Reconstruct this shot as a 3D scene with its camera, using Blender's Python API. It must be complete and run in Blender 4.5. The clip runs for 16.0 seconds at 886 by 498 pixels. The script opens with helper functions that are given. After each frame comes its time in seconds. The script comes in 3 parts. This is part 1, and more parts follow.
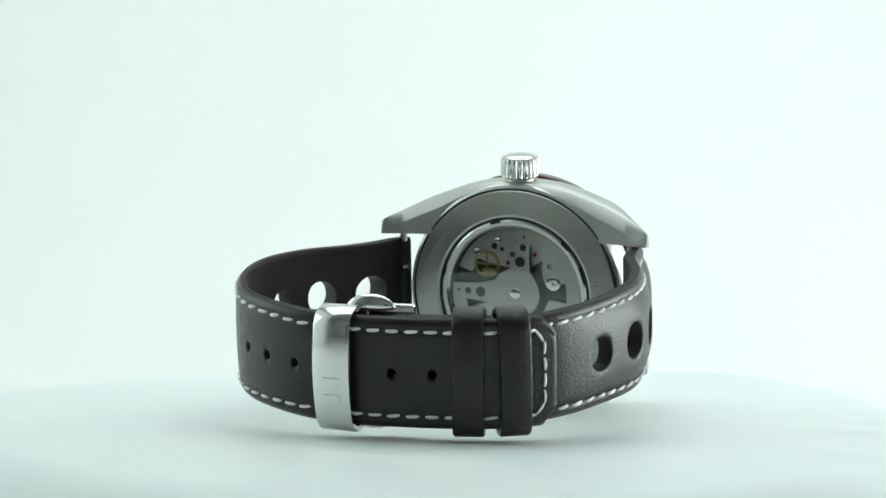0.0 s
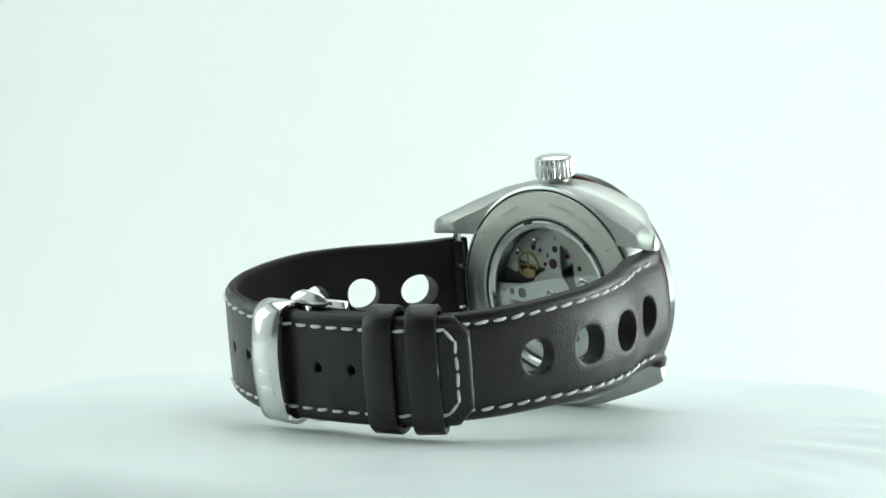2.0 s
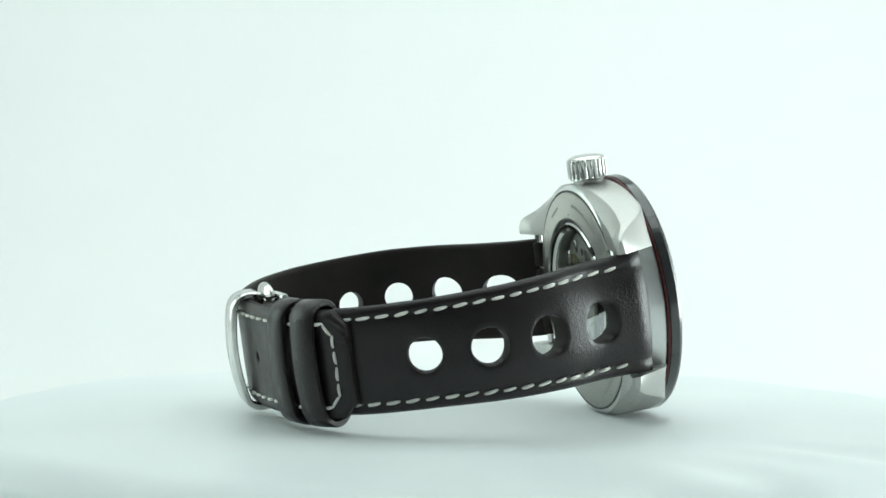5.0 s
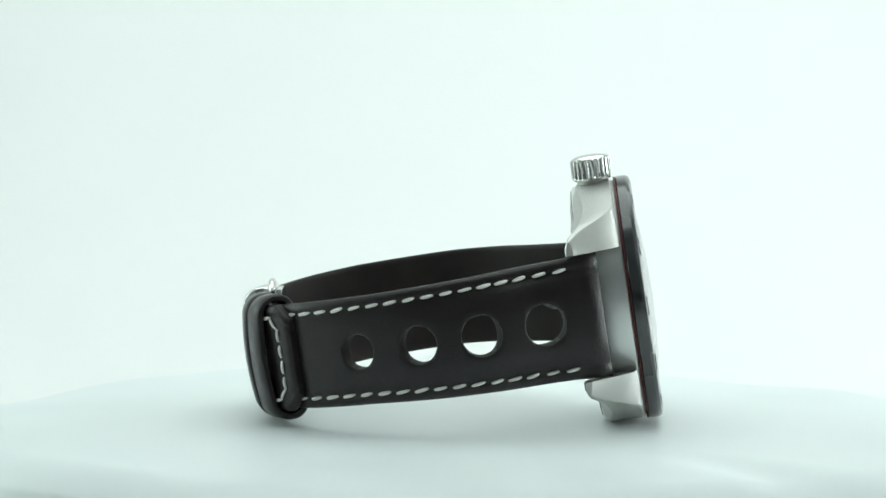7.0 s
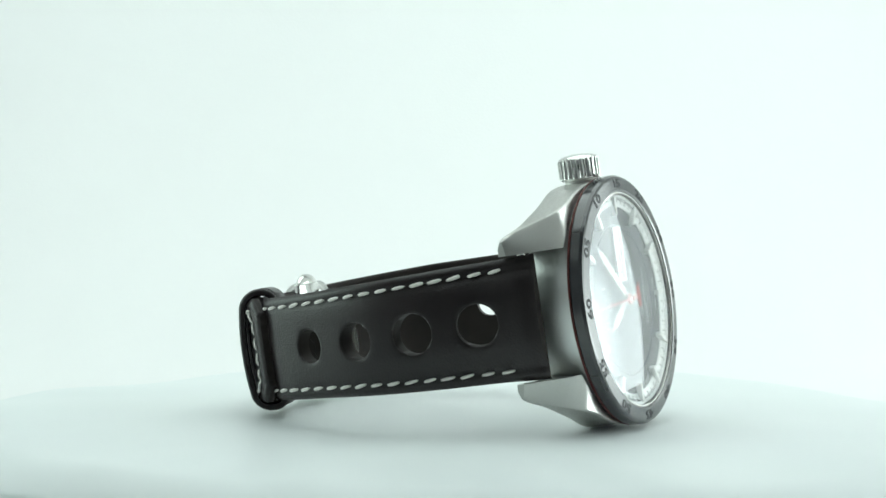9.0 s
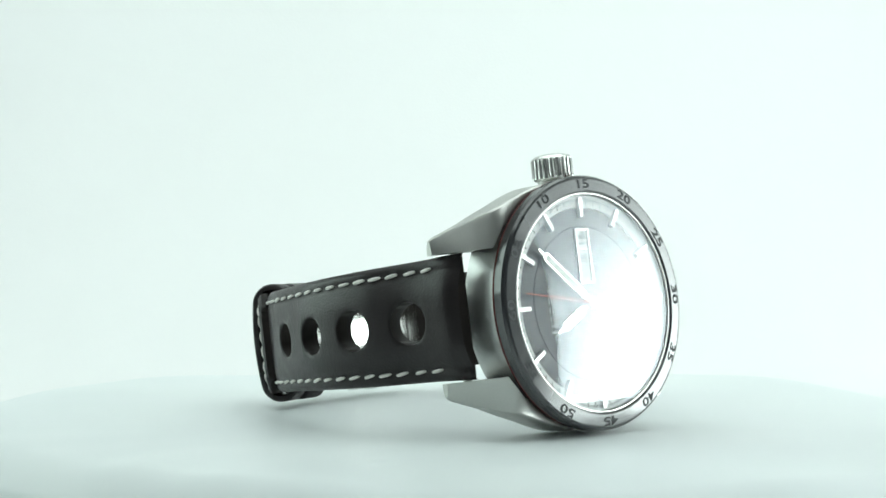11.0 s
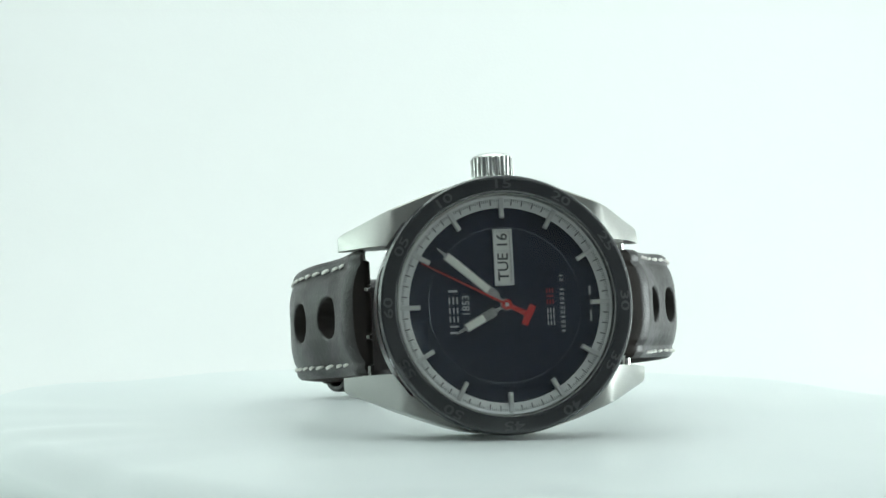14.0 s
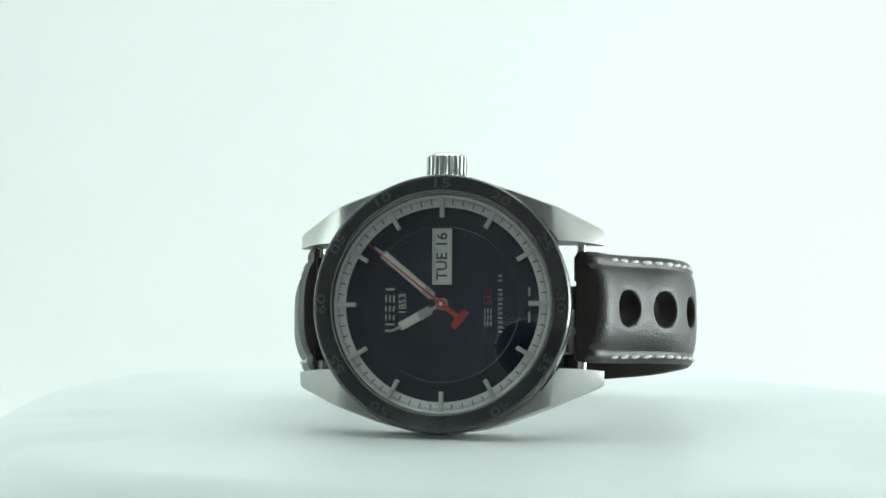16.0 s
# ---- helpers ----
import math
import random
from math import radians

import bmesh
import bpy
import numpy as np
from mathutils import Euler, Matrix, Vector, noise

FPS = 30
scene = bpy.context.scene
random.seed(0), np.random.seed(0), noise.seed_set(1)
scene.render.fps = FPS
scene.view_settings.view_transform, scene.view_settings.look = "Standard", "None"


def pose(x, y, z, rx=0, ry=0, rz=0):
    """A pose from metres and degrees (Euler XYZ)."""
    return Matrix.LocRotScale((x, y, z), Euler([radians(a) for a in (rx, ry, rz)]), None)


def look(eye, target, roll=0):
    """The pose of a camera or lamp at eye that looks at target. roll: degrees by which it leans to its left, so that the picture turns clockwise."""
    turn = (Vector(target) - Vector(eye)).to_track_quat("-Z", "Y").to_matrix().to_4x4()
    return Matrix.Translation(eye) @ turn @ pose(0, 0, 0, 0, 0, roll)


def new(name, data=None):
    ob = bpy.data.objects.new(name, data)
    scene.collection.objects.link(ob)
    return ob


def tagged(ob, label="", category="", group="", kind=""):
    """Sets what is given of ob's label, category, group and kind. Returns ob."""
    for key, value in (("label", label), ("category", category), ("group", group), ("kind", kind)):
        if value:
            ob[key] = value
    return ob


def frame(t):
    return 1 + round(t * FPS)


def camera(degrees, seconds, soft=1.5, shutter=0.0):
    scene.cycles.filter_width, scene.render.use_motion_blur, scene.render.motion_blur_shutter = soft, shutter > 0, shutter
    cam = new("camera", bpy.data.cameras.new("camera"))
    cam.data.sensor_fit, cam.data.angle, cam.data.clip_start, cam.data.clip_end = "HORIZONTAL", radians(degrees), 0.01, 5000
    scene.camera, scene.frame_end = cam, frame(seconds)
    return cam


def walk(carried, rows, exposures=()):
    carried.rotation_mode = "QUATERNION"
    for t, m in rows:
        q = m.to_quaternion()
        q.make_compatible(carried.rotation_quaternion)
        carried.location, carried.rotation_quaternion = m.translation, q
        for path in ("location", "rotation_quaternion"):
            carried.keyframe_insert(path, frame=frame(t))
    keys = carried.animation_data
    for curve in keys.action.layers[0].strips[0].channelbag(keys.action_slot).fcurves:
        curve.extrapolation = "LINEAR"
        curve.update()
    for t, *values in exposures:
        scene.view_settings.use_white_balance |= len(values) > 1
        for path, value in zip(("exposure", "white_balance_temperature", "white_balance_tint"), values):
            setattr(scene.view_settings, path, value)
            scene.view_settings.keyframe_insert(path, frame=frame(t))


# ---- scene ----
# ---- camera ----
cam = camera(22.76, 16.0, soft=1.6)
CAM_Z = 0.0474
VIEW = pose(0, -0.38314, CAM_Z, 0, 0, 0.8085) @ pose(0, 0, 0, 90 - 2.676) @ pose(0, 0, 0, 0, 0, 0.5675)
walk(cam, [(0, VIEW), (16, VIEW)])
MM = 0.001

# ---- world and lights: a white photo tent with unseen soft panels added, its front open to a dim room ----
world = bpy.data.worlds.new("world")
scene.world = world
world.use_nodes = True
world.node_tree.nodes["Background"].inputs[0].default_value = (0.8, 1.0, 0.95, 1)
world.node_tree.nodes["Background"].inputs[1].default_value = 0.02


def area(name, eye, target, sx, sy, watts, colour):
    data = bpy.data.lights.new(name, "AREA")
    data.shape, data.size, data.size_y, data.energy, data.color = "RECTANGLE", sx, sy, watts, colour
    ob = new(name, data)
    ob.matrix_world = look(eye, target)
    return ob


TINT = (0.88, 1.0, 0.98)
# both lamps are unseen, added for the soft, even brightness
area("unseen_top_light", (0, 0.10, 0.50), (0, 0.08, 0), 0.62, 0.56, 1.72, TINT)
area("unseen_left_light", (-0.375, 0.06, 0.12), (0, 0.0, 0.03), 0.26, 0.26, 0.5, (0.78, 1.0, 0.91))


# ---- materials ----
def material(name, colour, rough=0.5, metal=0.0, spec=0.5):
    m = bpy.data.materials.new(name)
    m.use_nodes = True
    b = m.node_tree.nodes["Principled BSDF"]
    b.inputs["Base Color"].default_value = (*colour, 1)
    b.inputs["Roughness"].default_value = rough
    b.inputs["Metallic"].default_value = metal
    b.inputs["Specular IOR Level"].default_value = spec
    return m


def texture(m, kind, scale, stretch=(1, 1, 1), detail=4.0):
    """A noise or cell pattern in the object's own space; gives its output socket."""
    nt = m.node_tree
    co = nt.nodes.new("ShaderNodeTexCoord")
    mp = nt.nodes.new("ShaderNodeMapping")
    mp.inputs["Scale"].default_value = stretch
    nt.links.new(co.outputs["Object"], mp.inputs[0])
    if kind == "noise":
        tx = nt.nodes.new("ShaderNodeTexNoise")
        tx.inputs["Detail"].default_value = detail
        out = tx.outputs["Fac"]
    else:
        tx = nt.nodes.new("ShaderNodeTexVoronoi")
        out = tx.outputs["Distance"]
    tx.inputs["Scale"].default_value = scale
    nt.links.new(mp.outputs[0], tx.inputs["Vector"])
    return out


def vary(m, socket, low, high, name):
    """Drives a plain input between two values by a pattern."""
    nt = m.node_tree
    b = nt.nodes["Principled BSDF"]
    r = nt.nodes.new("ShaderNodeMapRange")
    r.inputs["From Min"].default_value, r.inputs["From Max"].default_value = 0.3, 0.7
    r.inputs["To Min"].default_value, r.inputs["To Max"].default_value = low, high
    nt.links.new(socket, r.inputs["Value"])
    nt.links.new(r.outputs[0], b.inputs[name])


def tone(m, socket, a, b2):
    nt = m.node_tree
    mix = nt.nodes.new("ShaderNodeValToRGB")
    mix.color_ramp.elements[0].position, mix.color_ramp.elements[1].position = 0.3, 0.7
    mix.color_ramp.elements[0].color, mix.color_ramp.elements[1].color = (*a, 1), (*b2, 1)
    nt.links.new(socket, mix.inputs[0])
    nt.links.new(mix.outputs[0], nt.nodes["Principled BSDF"].inputs["Base Color"])


def relief(m, socket, strength, distance, under=None):
    nt = m.node_tree
    bump = nt.nodes.new("ShaderNodeBump")
    bump.inputs["Strength"].default_value, bump.inputs["Distance"].default_value = strength, distance
    nt.links.new(socket, bump.inputs["Height"])
    if under:
        nt.links.new(under.outputs[0], bump.inputs["Normal"])
    nt.links.new(bump.outputs[0], nt.nodes["Principled BSDF"].inputs["Normal"])
    return bump


def brushed(name, colour, rough, stretch):
    m = material(name, colour, rough, 1.0)
    grain = texture(m, "noise", 3500, stretch, 2)
    vary(m, grain, rough * 0.8, rough * 1.25, "Roughness")
    relief(m, grain, 0.06, 0.00001)
    return m


STEEL = brushed("brushed_steel", (0.48, 0.48, 0.46), 0.38, (0.05, 1, 1))
BACK_STEEL = brushed("circular_brushed_back_steel", (0.46, 0.46, 0.425), 0.34, (0.1, 1, 1))
_round = BACK_STEEL.node_tree.nodes.new("ShaderNodeTangent")
_round.direction_type, _round.axis = "RADIAL", "Y"
BACK_STEEL.node_tree.links.new(_round.outputs[0], BACK_STEEL.node_tree.nodes["Principled BSDF"].inputs["Tangent"])
BACK_STEEL.node_tree.nodes["Principled BSDF"].inputs["Anisotropic"].default_value = 0.7
RING_STEEL = material("polished_window_ring_steel", (0.50, 0.50, 0.48), 0.14, 1.0)
vary(RING_STEEL, texture(RING_STEEL, "noise", 300), 0.10, 0.2, "Roughness")
POLISH = material("polished_steel", (0.72, 0.72, 0.70), 0.09, 1.0)
vary(POLISH, texture(POLISH, "noise", 260), 0.06, 0.14, "Roughness")
DULL = material("movement_plate_steel", (0.50, 0.505, 0.48), 0.36, 1.0)
vary(DULL, texture(DULL, "noise", 1500, (1, 0.1, 1)), 0.30, 0.48, "Roughness")
# darker than the bridges: shade deep in the movement is put into this colour
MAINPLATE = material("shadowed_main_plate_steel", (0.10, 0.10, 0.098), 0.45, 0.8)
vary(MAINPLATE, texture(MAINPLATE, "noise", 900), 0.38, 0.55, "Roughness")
BEZEL = material("black_bezel_ceramic", (0.029, 0.030, 0.033), 0.13, 0.0, 0.95)
vary(BEZEL, texture(BEZEL, "noise", 300), 0.09, 0.16, "Roughness")
ENGRAVE = material("bezel_engraving", (0.068, 0.070, 0.073), 0.6, 0.0, 0.08)
RED_RING = material("red_anodised_ring", (0.11, 0.022, 0.019), 0.4, 0.4)
ETCH = material("worn_engraving", (0.46, 0.46, 0.44), 0.5, 0.5)
SATIN = material("satin_steel", (0.70, 0.71, 0.70), 0.42, 1.0)
vary(SATIN, texture(SATIN, "noise", 1200), 0.36, 0.5, "Roughness")
BUCKLE = material("buckle_steel", (0.66, 0.66, 0.64), 0.2, 1.0)
vary(BUCKLE, texture(BUCKLE, "noise", 400), 0.09, 0.17, "Roughness")
# near black: the case back's joint, and painted shade for holes and notches
DARK = material("dark_seam_and_hole_shade", (0.012, 0.012, 0.013), 0.45)
GASKET = material("black_gasket", (0.014, 0.014, 0.016), 0.5)
DIAL = material("navy_dial_lacquer", (0.0125, 0.0160, 0.031), 0.26, 0.0, 0.32)
SILVER = material("silver_ring_paint", (0.80, 0.82, 0.81), 0.4, 0.1)
PRINT = material("white_dial_print", (0.52, 0.54, 0.56), 0.5)
# paler metal that stands for the highlight along the dial's groove
GROOVE = material("dial_groove_highlight", (0.07, 0.076, 0.095), 0.3, 0.8)
TICK = material("black_track_print", (0.02, 0.02, 0.022), 0.5)
LUME = material("pale_lume", (0.74, 0.77, 0.70), 0.55)
PAPER = material("white_calendar_disc", (0.72, 0.73, 0.70), 0.6)
RED = material("red_enamel", (0.46, 0.03, 0.024), 0.35)
RED_PRINT = material("red_dial_print", (0.30, 0.018, 0.02), 0.5)
GOLD = material("gilt_brass", (0.34, 0.27, 0.13), 0.4, 1.0)
RUBY = material("ruby_jewel", (0.25, 0.02, 0.05), 0.15)

LEATHER = material("dark_brown_leather", (0.02, 0.015, 0.0135), 0.42, 0.0, 0.42)
tone(LEATHER, texture(LEATHER, "noise", 120), (0.0100, 0.0072, 0.0078), (0.0158, 0.0112, 0.0120))
vary(LEATHER, texture(LEATHER, "noise", 500), 0.29, 0.40, "Roughness")
_fine = relief(LEATHER, texture(LEATHER, "cells", 2800), 0.38, 0.00011)
relief(LEATHER, texture(LEATHER, "noise", 1300), 0.22, 0.00011, _fine)
LINING = material("brown_lining_leather", (0.03, 0.021, 0.017), 0.62, 0.0, 0.3)
tone(LINING, texture(LINING, "noise", 160), (0.013, 0.0095, 0.0088), (0.023, 0.017, 0.0148))
relief(LINING, texture(LINING, "noise", 1600), 0.35, 0.00012)
THREAD = material("off_white_thread", (0.74, 0.72, 0.68), 0.6)
relief(THREAD, texture(THREAD, "noise", 5000, (1, 1, 1)), 0.5, 0.00008)

GLASS = material("sapphire_glass", (1, 1, 1), 0.0)
GLASS.node_tree.nodes["Principled BSDF"].inputs["Transmission Weight"].default_value = 1.0
GLASS.node_tree.nodes["Principled BSDF"].inputs["IOR"].default_value = 1.56
GLASS.node_tree.nodes["Principled BSDF"].inputs["Specular Tint"].default_value = (0.88, 0.94, 1.0, 1)

FABRIC = material("white_tent_fabric", (0.82, 0.84, 0.82), 0.9, 0.0, 0.1)
tone(FABRIC, texture(FABRIC, "noise", 3.0), (0.82, 0.825, 0.82), (0.85, 0.855, 0.85))
relief(FABRIC, texture(FABRIC, "noise", 900), 0.15, 0.0003)
PLATE = material("white_satin_sheet", (0.74, 0.78, 0.78), 0.42, 0.0, 0.35)
tone(PLATE, texture(PLATE, "noise", 30), (0.72, 0.76, 0.765), (0.76, 0.80, 0.795))
vary(PLATE, texture(PLATE, "noise", 60), 0.36, 0.5, "Roughness")
relief(PLATE, texture(PLATE, "noise", 26, (1, 1, 1), 1), 0.25, 0.002)
RIM = material("white_turntable_plastic", (0.7, 0.72, 0.7), 0.4)
relief(RIM, texture(RIM, "noise", 300), 0.1, 0.0003)
ROOM = material("dim_room_paint", (0.74, 0.75, 0.76), 0.8)
vary(ROOM, texture(ROOM, "noise", 4), 0.7, 0.9, "Roughness")
GREY = material("silver_grey_camera_plastic", (0.26, 0.27, 0.28), 0.5)
relief(GREY, texture(GREY, "noise", 900), 0.3, 0.0003)
BLACK = material("black_camera_plastic", (0.012, 0.012, 0.013), 0.45)
relief(BLACK, texture(BLACK, "noise", 900), 0.3, 0.0003)
LENS = material("coated_lens_glass", (0.004, 0.004, 0.007), 0.05)


# ---- mesh helpers ----
def moved(vf, m):
    return [tuple(m @ Vector(v)) for v in vf[0]], vf[1]


def joined(*parts):
    vs, fs = [], []
    for v, f in parts:
        n = len(vs)
        vs += list(v)
        fs += [tuple(i + n for i in q) for q in f]
    return vs, fs


def make(name, vf, mat, m=None, sharp=32, second=None, slots=None):
    """A mesh from points and faces, set into place by m; sharp edges past an angle."""
    me = bpy.data.meshes.new(name)
    vs = vf[0] if m is None else [m @ Vector(v) for v in vf[0]]
    me.from_pydata([tuple(v) for v in vs], [], vf[1])
    me.materials.append(mat)
    if second:
        me.materials.append(second)
        me.polygons.foreach_set("material_index", slots)
    bm = bmesh.new()
    bm.from_mesh(me)
    bmesh.ops.recalc_face_normals(bm, faces=bm.faces)
    bm.to_mesh(me)
    bm.free()
    me.polygons.foreach_set("use_smooth", [True] * len(me.polygons))
    me.set_sharp_from_angle(angle=radians(sharp))
    return me


def lathe(profile, n=96, closed=True):
    """Turned round the z axis: (radius, height) pairs; a zero radius closes the end."""
    k = len(profile)
    vs = [(r * math.cos(2 * math.pi * i / n), r * math.sin(2 * math.pi * i / n), z) for i in range(n) for r, z in profile]
    fs = []
    for i in range(n):
        j = (i + 1) % n
        for a in range(k if closed else k - 1):
            b = (a + 1) % k
            q = (i * k + a, j * k + a, j * k + b, i * k + b)
            fs.append(q)
    bm = bmesh.new()
    bv = [bm.verts.new(v) for v in vs]
    for q in fs:
        bm.faces.new([bv[i] for i in q])
    bmesh.ops.remove_doubles(bm, verts=bm.verts, dist=1e-6)
    bmesh.ops.dissolve_degenerate(bm, dist=1e-7, edges=bm.edges)
    bm.verts.index_update()
    out = [tuple(v.co) for v in bm.verts], [tuple(v.index for v in f.verts) for f in bm.faces]
    bm.free()
    return out


def prism(poly, z0, z1, edge=0.0):
    """A flat outline pulled from z0 to z1, its top edge chamfered."""
    k = len(poly)
    cx, cy = sum(p[0] for p in poly) / k, sum(p[1] for p in poly) / k
    size = max(math.hypot(p[0] - cx, p[1] - cy) for p in poly)
    small = [(cx + (p[0] - cx) * (1 - edge / size), cy + (p[1] - cy) * (1 - edge / size)) for p in poly]
    s = 1 if z1 > z0 else -1
    rings = [[(x, y, z0) for x, y in poly], [(x, y, z1 - s * edge) for x, y in poly]]
    if edge:
        rings.append([(x, y, z1) for x, y in small])
    vs = [p for r in rings for p in r]
    fs = [tuple(range(k - 1, -1, -1)), tuple(range(len(vs) - k, len(vs)))]
    for a in range(len(rings) - 1):
        fs += [(a * k + i, a * k + (i + 1) % k, (a + 1) * k + (i + 1) % k, (a + 1) * k + i) for i in range(k)]
    return vs, fs


def block(x0, x1, y0, y1, z0, z1, bevel=0.0):
    bm = bmesh.new()
    bmesh.ops.create_cube(bm, size=1)
    for v in bm.verts:
        v.co = ((x0 + x1) / 2 + v.co.x * (x1 - x0), (y0 + y1) / 2 + v.co.y * (y1 - y0), (z0 + z1) / 2 + v.co.z * (z1 - z0))
    if bevel:
        bmesh.ops.bevel(bm, geom=list(bm.edges), offset=bevel, segments=2, affect="EDGES", profile=0.5)
    bm.verts.index_update()
    out = [tuple(v.co) for v in bm.verts], [tuple(v.index for v in f.verts) for f in bm.faces]
    bm.free()
    return out


def rod(a, b, r, n=16, edge=0.15):
    """A round bar from a to b."""
    a, b = Vector(a), Vector(b)
    h = (b - a).length
    e = min(edge, r * 0.5, h * 0.3)
    vf = lathe([(0, 0), (r - e, 0), (r, e), (r, h - e), (r - e, h), (0, h)], n, False)
    return moved(vf, Matrix.Translation(a) @ (b - a).to_track_quat("Z", "Y").to_matrix().to_4x4())


def circle(r, n=32, cx=0.0, cy=0.0):
    return [(cx + r * math.cos(2 * math.pi * i / n), cy + r * math.sin(2 * math.pi * i / n)) for i in range(n)]


def sector(r0, r1, a0, a1, n=24):
    """Outline of a ring's stretch between two angles in degrees."""
    aa = [radians(a0 + (a1 - a0) * i / n) for i in range(n + 1)]
    return [(r1 * math.cos(a), r1 * math.sin(a)) for a in aa] + [(r0 * math.cos(a), r0 * math.sin(a)) for a in reversed(aa)]


def letters(text, size, depth=0.03, bold=0.0):
    """Points and faces of a word in the built-in font, centred, flat in xy."""
    cu = bpy.data.curves.new("word", "FONT")
    cu.body, cu.size, cu.extrude, cu.align_x, cu.align_y = text, size, depth, "CENTER", "CENTER"
    cu.resolution_u, cu.offset = 3, bold
    ob = new("word", cu)
    me = bpy.data.meshes.new_from_object(ob.evaluated_get(bpy.context.evaluated_depsgraph_get()))
    out = [tuple(v.co) for v in me.vertices], [tuple(p.vertices) for p in me.polygons]
    bpy.data.objects.remove(ob)
    bpy.data.curves.remove(cu)
    bpy.data.meshes.remove(me)
    return out


# ---- setting ----
def structure(name, vf, mat, label, sharp=32):
    return tagged(new(name, make(name, vf, mat, None, sharp)), label, name.split("_")[0], "", "structure")


def sweep():
    """White sheet: a floor that curves up into the back wall."""
    prof = [(-0.30, -0.032)] + [(-0.25 + 0.05 * i, -0.032) for i in range(12)]
    for i in range(1, 13):
        a = math.pi / 2 * i / 12
        prof.append((0.30 + 0.20 * math.sin(a), -0.032 + 0.20 * (1 - math.cos(a))))
    prof += [(0.50, 0.3), (0.50, 0.56)]
    top = [(y, z) for y, z in prof]
    under = [(y + (0.012 if y > 0.49 else 0), z - (0.006 if y <= 0.49 else 0)) for y, z in prof]
    line = top + under[::-1]
    k = len(line)
    vs = [(x, y, z) for x in (-0.42, 0.42) for y, z in line]
    fs = [(i, (i + 1) % k, k + (i + 1) % k, k + i) for i in range(k)]
    n = len(top)
    for o in (0, k):
        fs += [(o + i, o + i + 1, o + k - 2 - i, o + k - 1 - i) for i in range(n - 1)]
    return vs, fs


structure("backdrop", sweep(), FABRIC, "white fabric sweep curving up behind the turntable")
structure("wall_east", block(0.40, 0.41, -0.24, 0.50, -0.038, 0.56), FABRIC, "white fabric side wall of the photo tent")
structure("wall_west", block(-0.41, -0.40, -0.27, 0.50, -0.038, 0.56), FABRIC, "white fabric side wall of the photo tent")
structure("ceiling", block(-0.41, 0.41, -0.27, 0.51, 0.56, 0.57), FABRIC, "white fabric roof of the photo tent")
structure("floor", block(-0.80, 0.80, -1.15, 0.70, -0.070, -0.040), ROOM, "pale table surface under the photo tent")
structure("wall_south", block(-0.80, 0.80, -1.17, -1.15, -0.040, 0.80), ROOM, "pale wall of the dim room")
structure("wall_north", block(-0.80, 0.80, 0.70, 0.72, -0.040, 0.80), ROOM, "pale wall of the dim room")
structure("wall_left", block(-0.82, -0.80, -1.15, 0.70, -0.040, 0.80), ROOM, "pale wall of the dim room")
structure("wall_right", block(0.80, 0.82, -1.15, 0.70, -0.040, 0.80), ROOM, "pale wall of the dim room")
structure("ceiling_room", block(-0.82, 0.82, -1.17, 0.72, 0.80, 0.82), ROOM, "pale ceiling of the dim room")

# ---- turntable ----
turntable = tagged(new("turntable"), "round white turntable covered with a thin satin sheet", "turntable")
turntable.location = (0, 0, -0.032)


def sheet():
    """The covering: flat in the middle, an uneven drooping edge, drawn in and creased on one side."""
    n, rr = 240, [0, 10, 25, 40, 50, 58, 64, 69, 73, 77, 80, 83, 86, 88.5, 91, 93, 95, 96.4, 97.4, 97.7]
    vs, fs = [(0, 0, 32.36)], []
    for a, r in enumerate(rr[1:]):
        for i in range(n):
            th = 2 * math.pi * i / n
            away = (math.degrees(th) - 198 + 180) % 360 - 180
            tuck = math.exp(-(away / 34) ** 4)
            f = max(0.0, (r - 60) / 37)
            wave = 1.1 * math.sin(3 * th + 0.7) + 0.8 * math.sin(7 * th + 2.1) + 0.45 * math.sin(13 * th + 0.4)
            crease = tuck * (0.6 * math.sin(16 * th) + 0.35 * math.sin(29 * th + 1.0))
            drop = 0 if r < 86 else 0.03 * (r - 86) ** 2 if r < 97.5 else 10
            z = 32.36 + (0.8 * wave - 0.3) * f * f + crease * f * (1.2 - f) * 1.6 - drop
            q = r * (1 - 0.11 * tuck * (r / 97.7) ** 1.5) + (1.6 * math.sin(2 * th + 1.2) + 0.9 * math.sin(5 * th) + 0.6 * math.sin(8 * th + 1)) * f * f
            vs.append((q * math.cos(th), q * math.sin(th), z))
    fs += [(0, 1 + i, 1 + (i + 1) % n) for i in range(n)]
    for a in range(len(rr) - 2):
        fs += [(1 + a * n + i, 1 + (a + 1) * n + i, 1 + (a + 1) * n + (i + 1) % n, 1 + a * n + (i + 1) % n) for i in range(n)]
    k = len(vs)
    vs += [(x * 0.992, y * 0.992, z - 0.5) for x, y, z in vs]
    fs += [tuple(k + i for i in reversed(q)) for q in fs]
    o = k - n
    fs += [(o + i, o + k + i, o + k + (i + 1) % n, o + (i + 1) % n) for i in range(n)]
    return vs, fs


SCALE = Matrix.Scale(MM, 4)
_p = new("cover_sheet", make("cover_sheet", sheet(), PLATE, SCALE, 60))
_p.parent = turntable
_p = new("plate", make("plate", lathe([(0, 20), (69, 20), (70, 21), (70, 26), (69, 27.5), (0, 27.5)], 96, False), RIM, SCALE))
_p.parent = turntable
_p = new("base", make("base", lathe([(0, 0), (60, 0), (61, 1), (59, 19), (58, 20), (0, 20)], 96, False), RIM, SCALE))
_p.parent = turntable


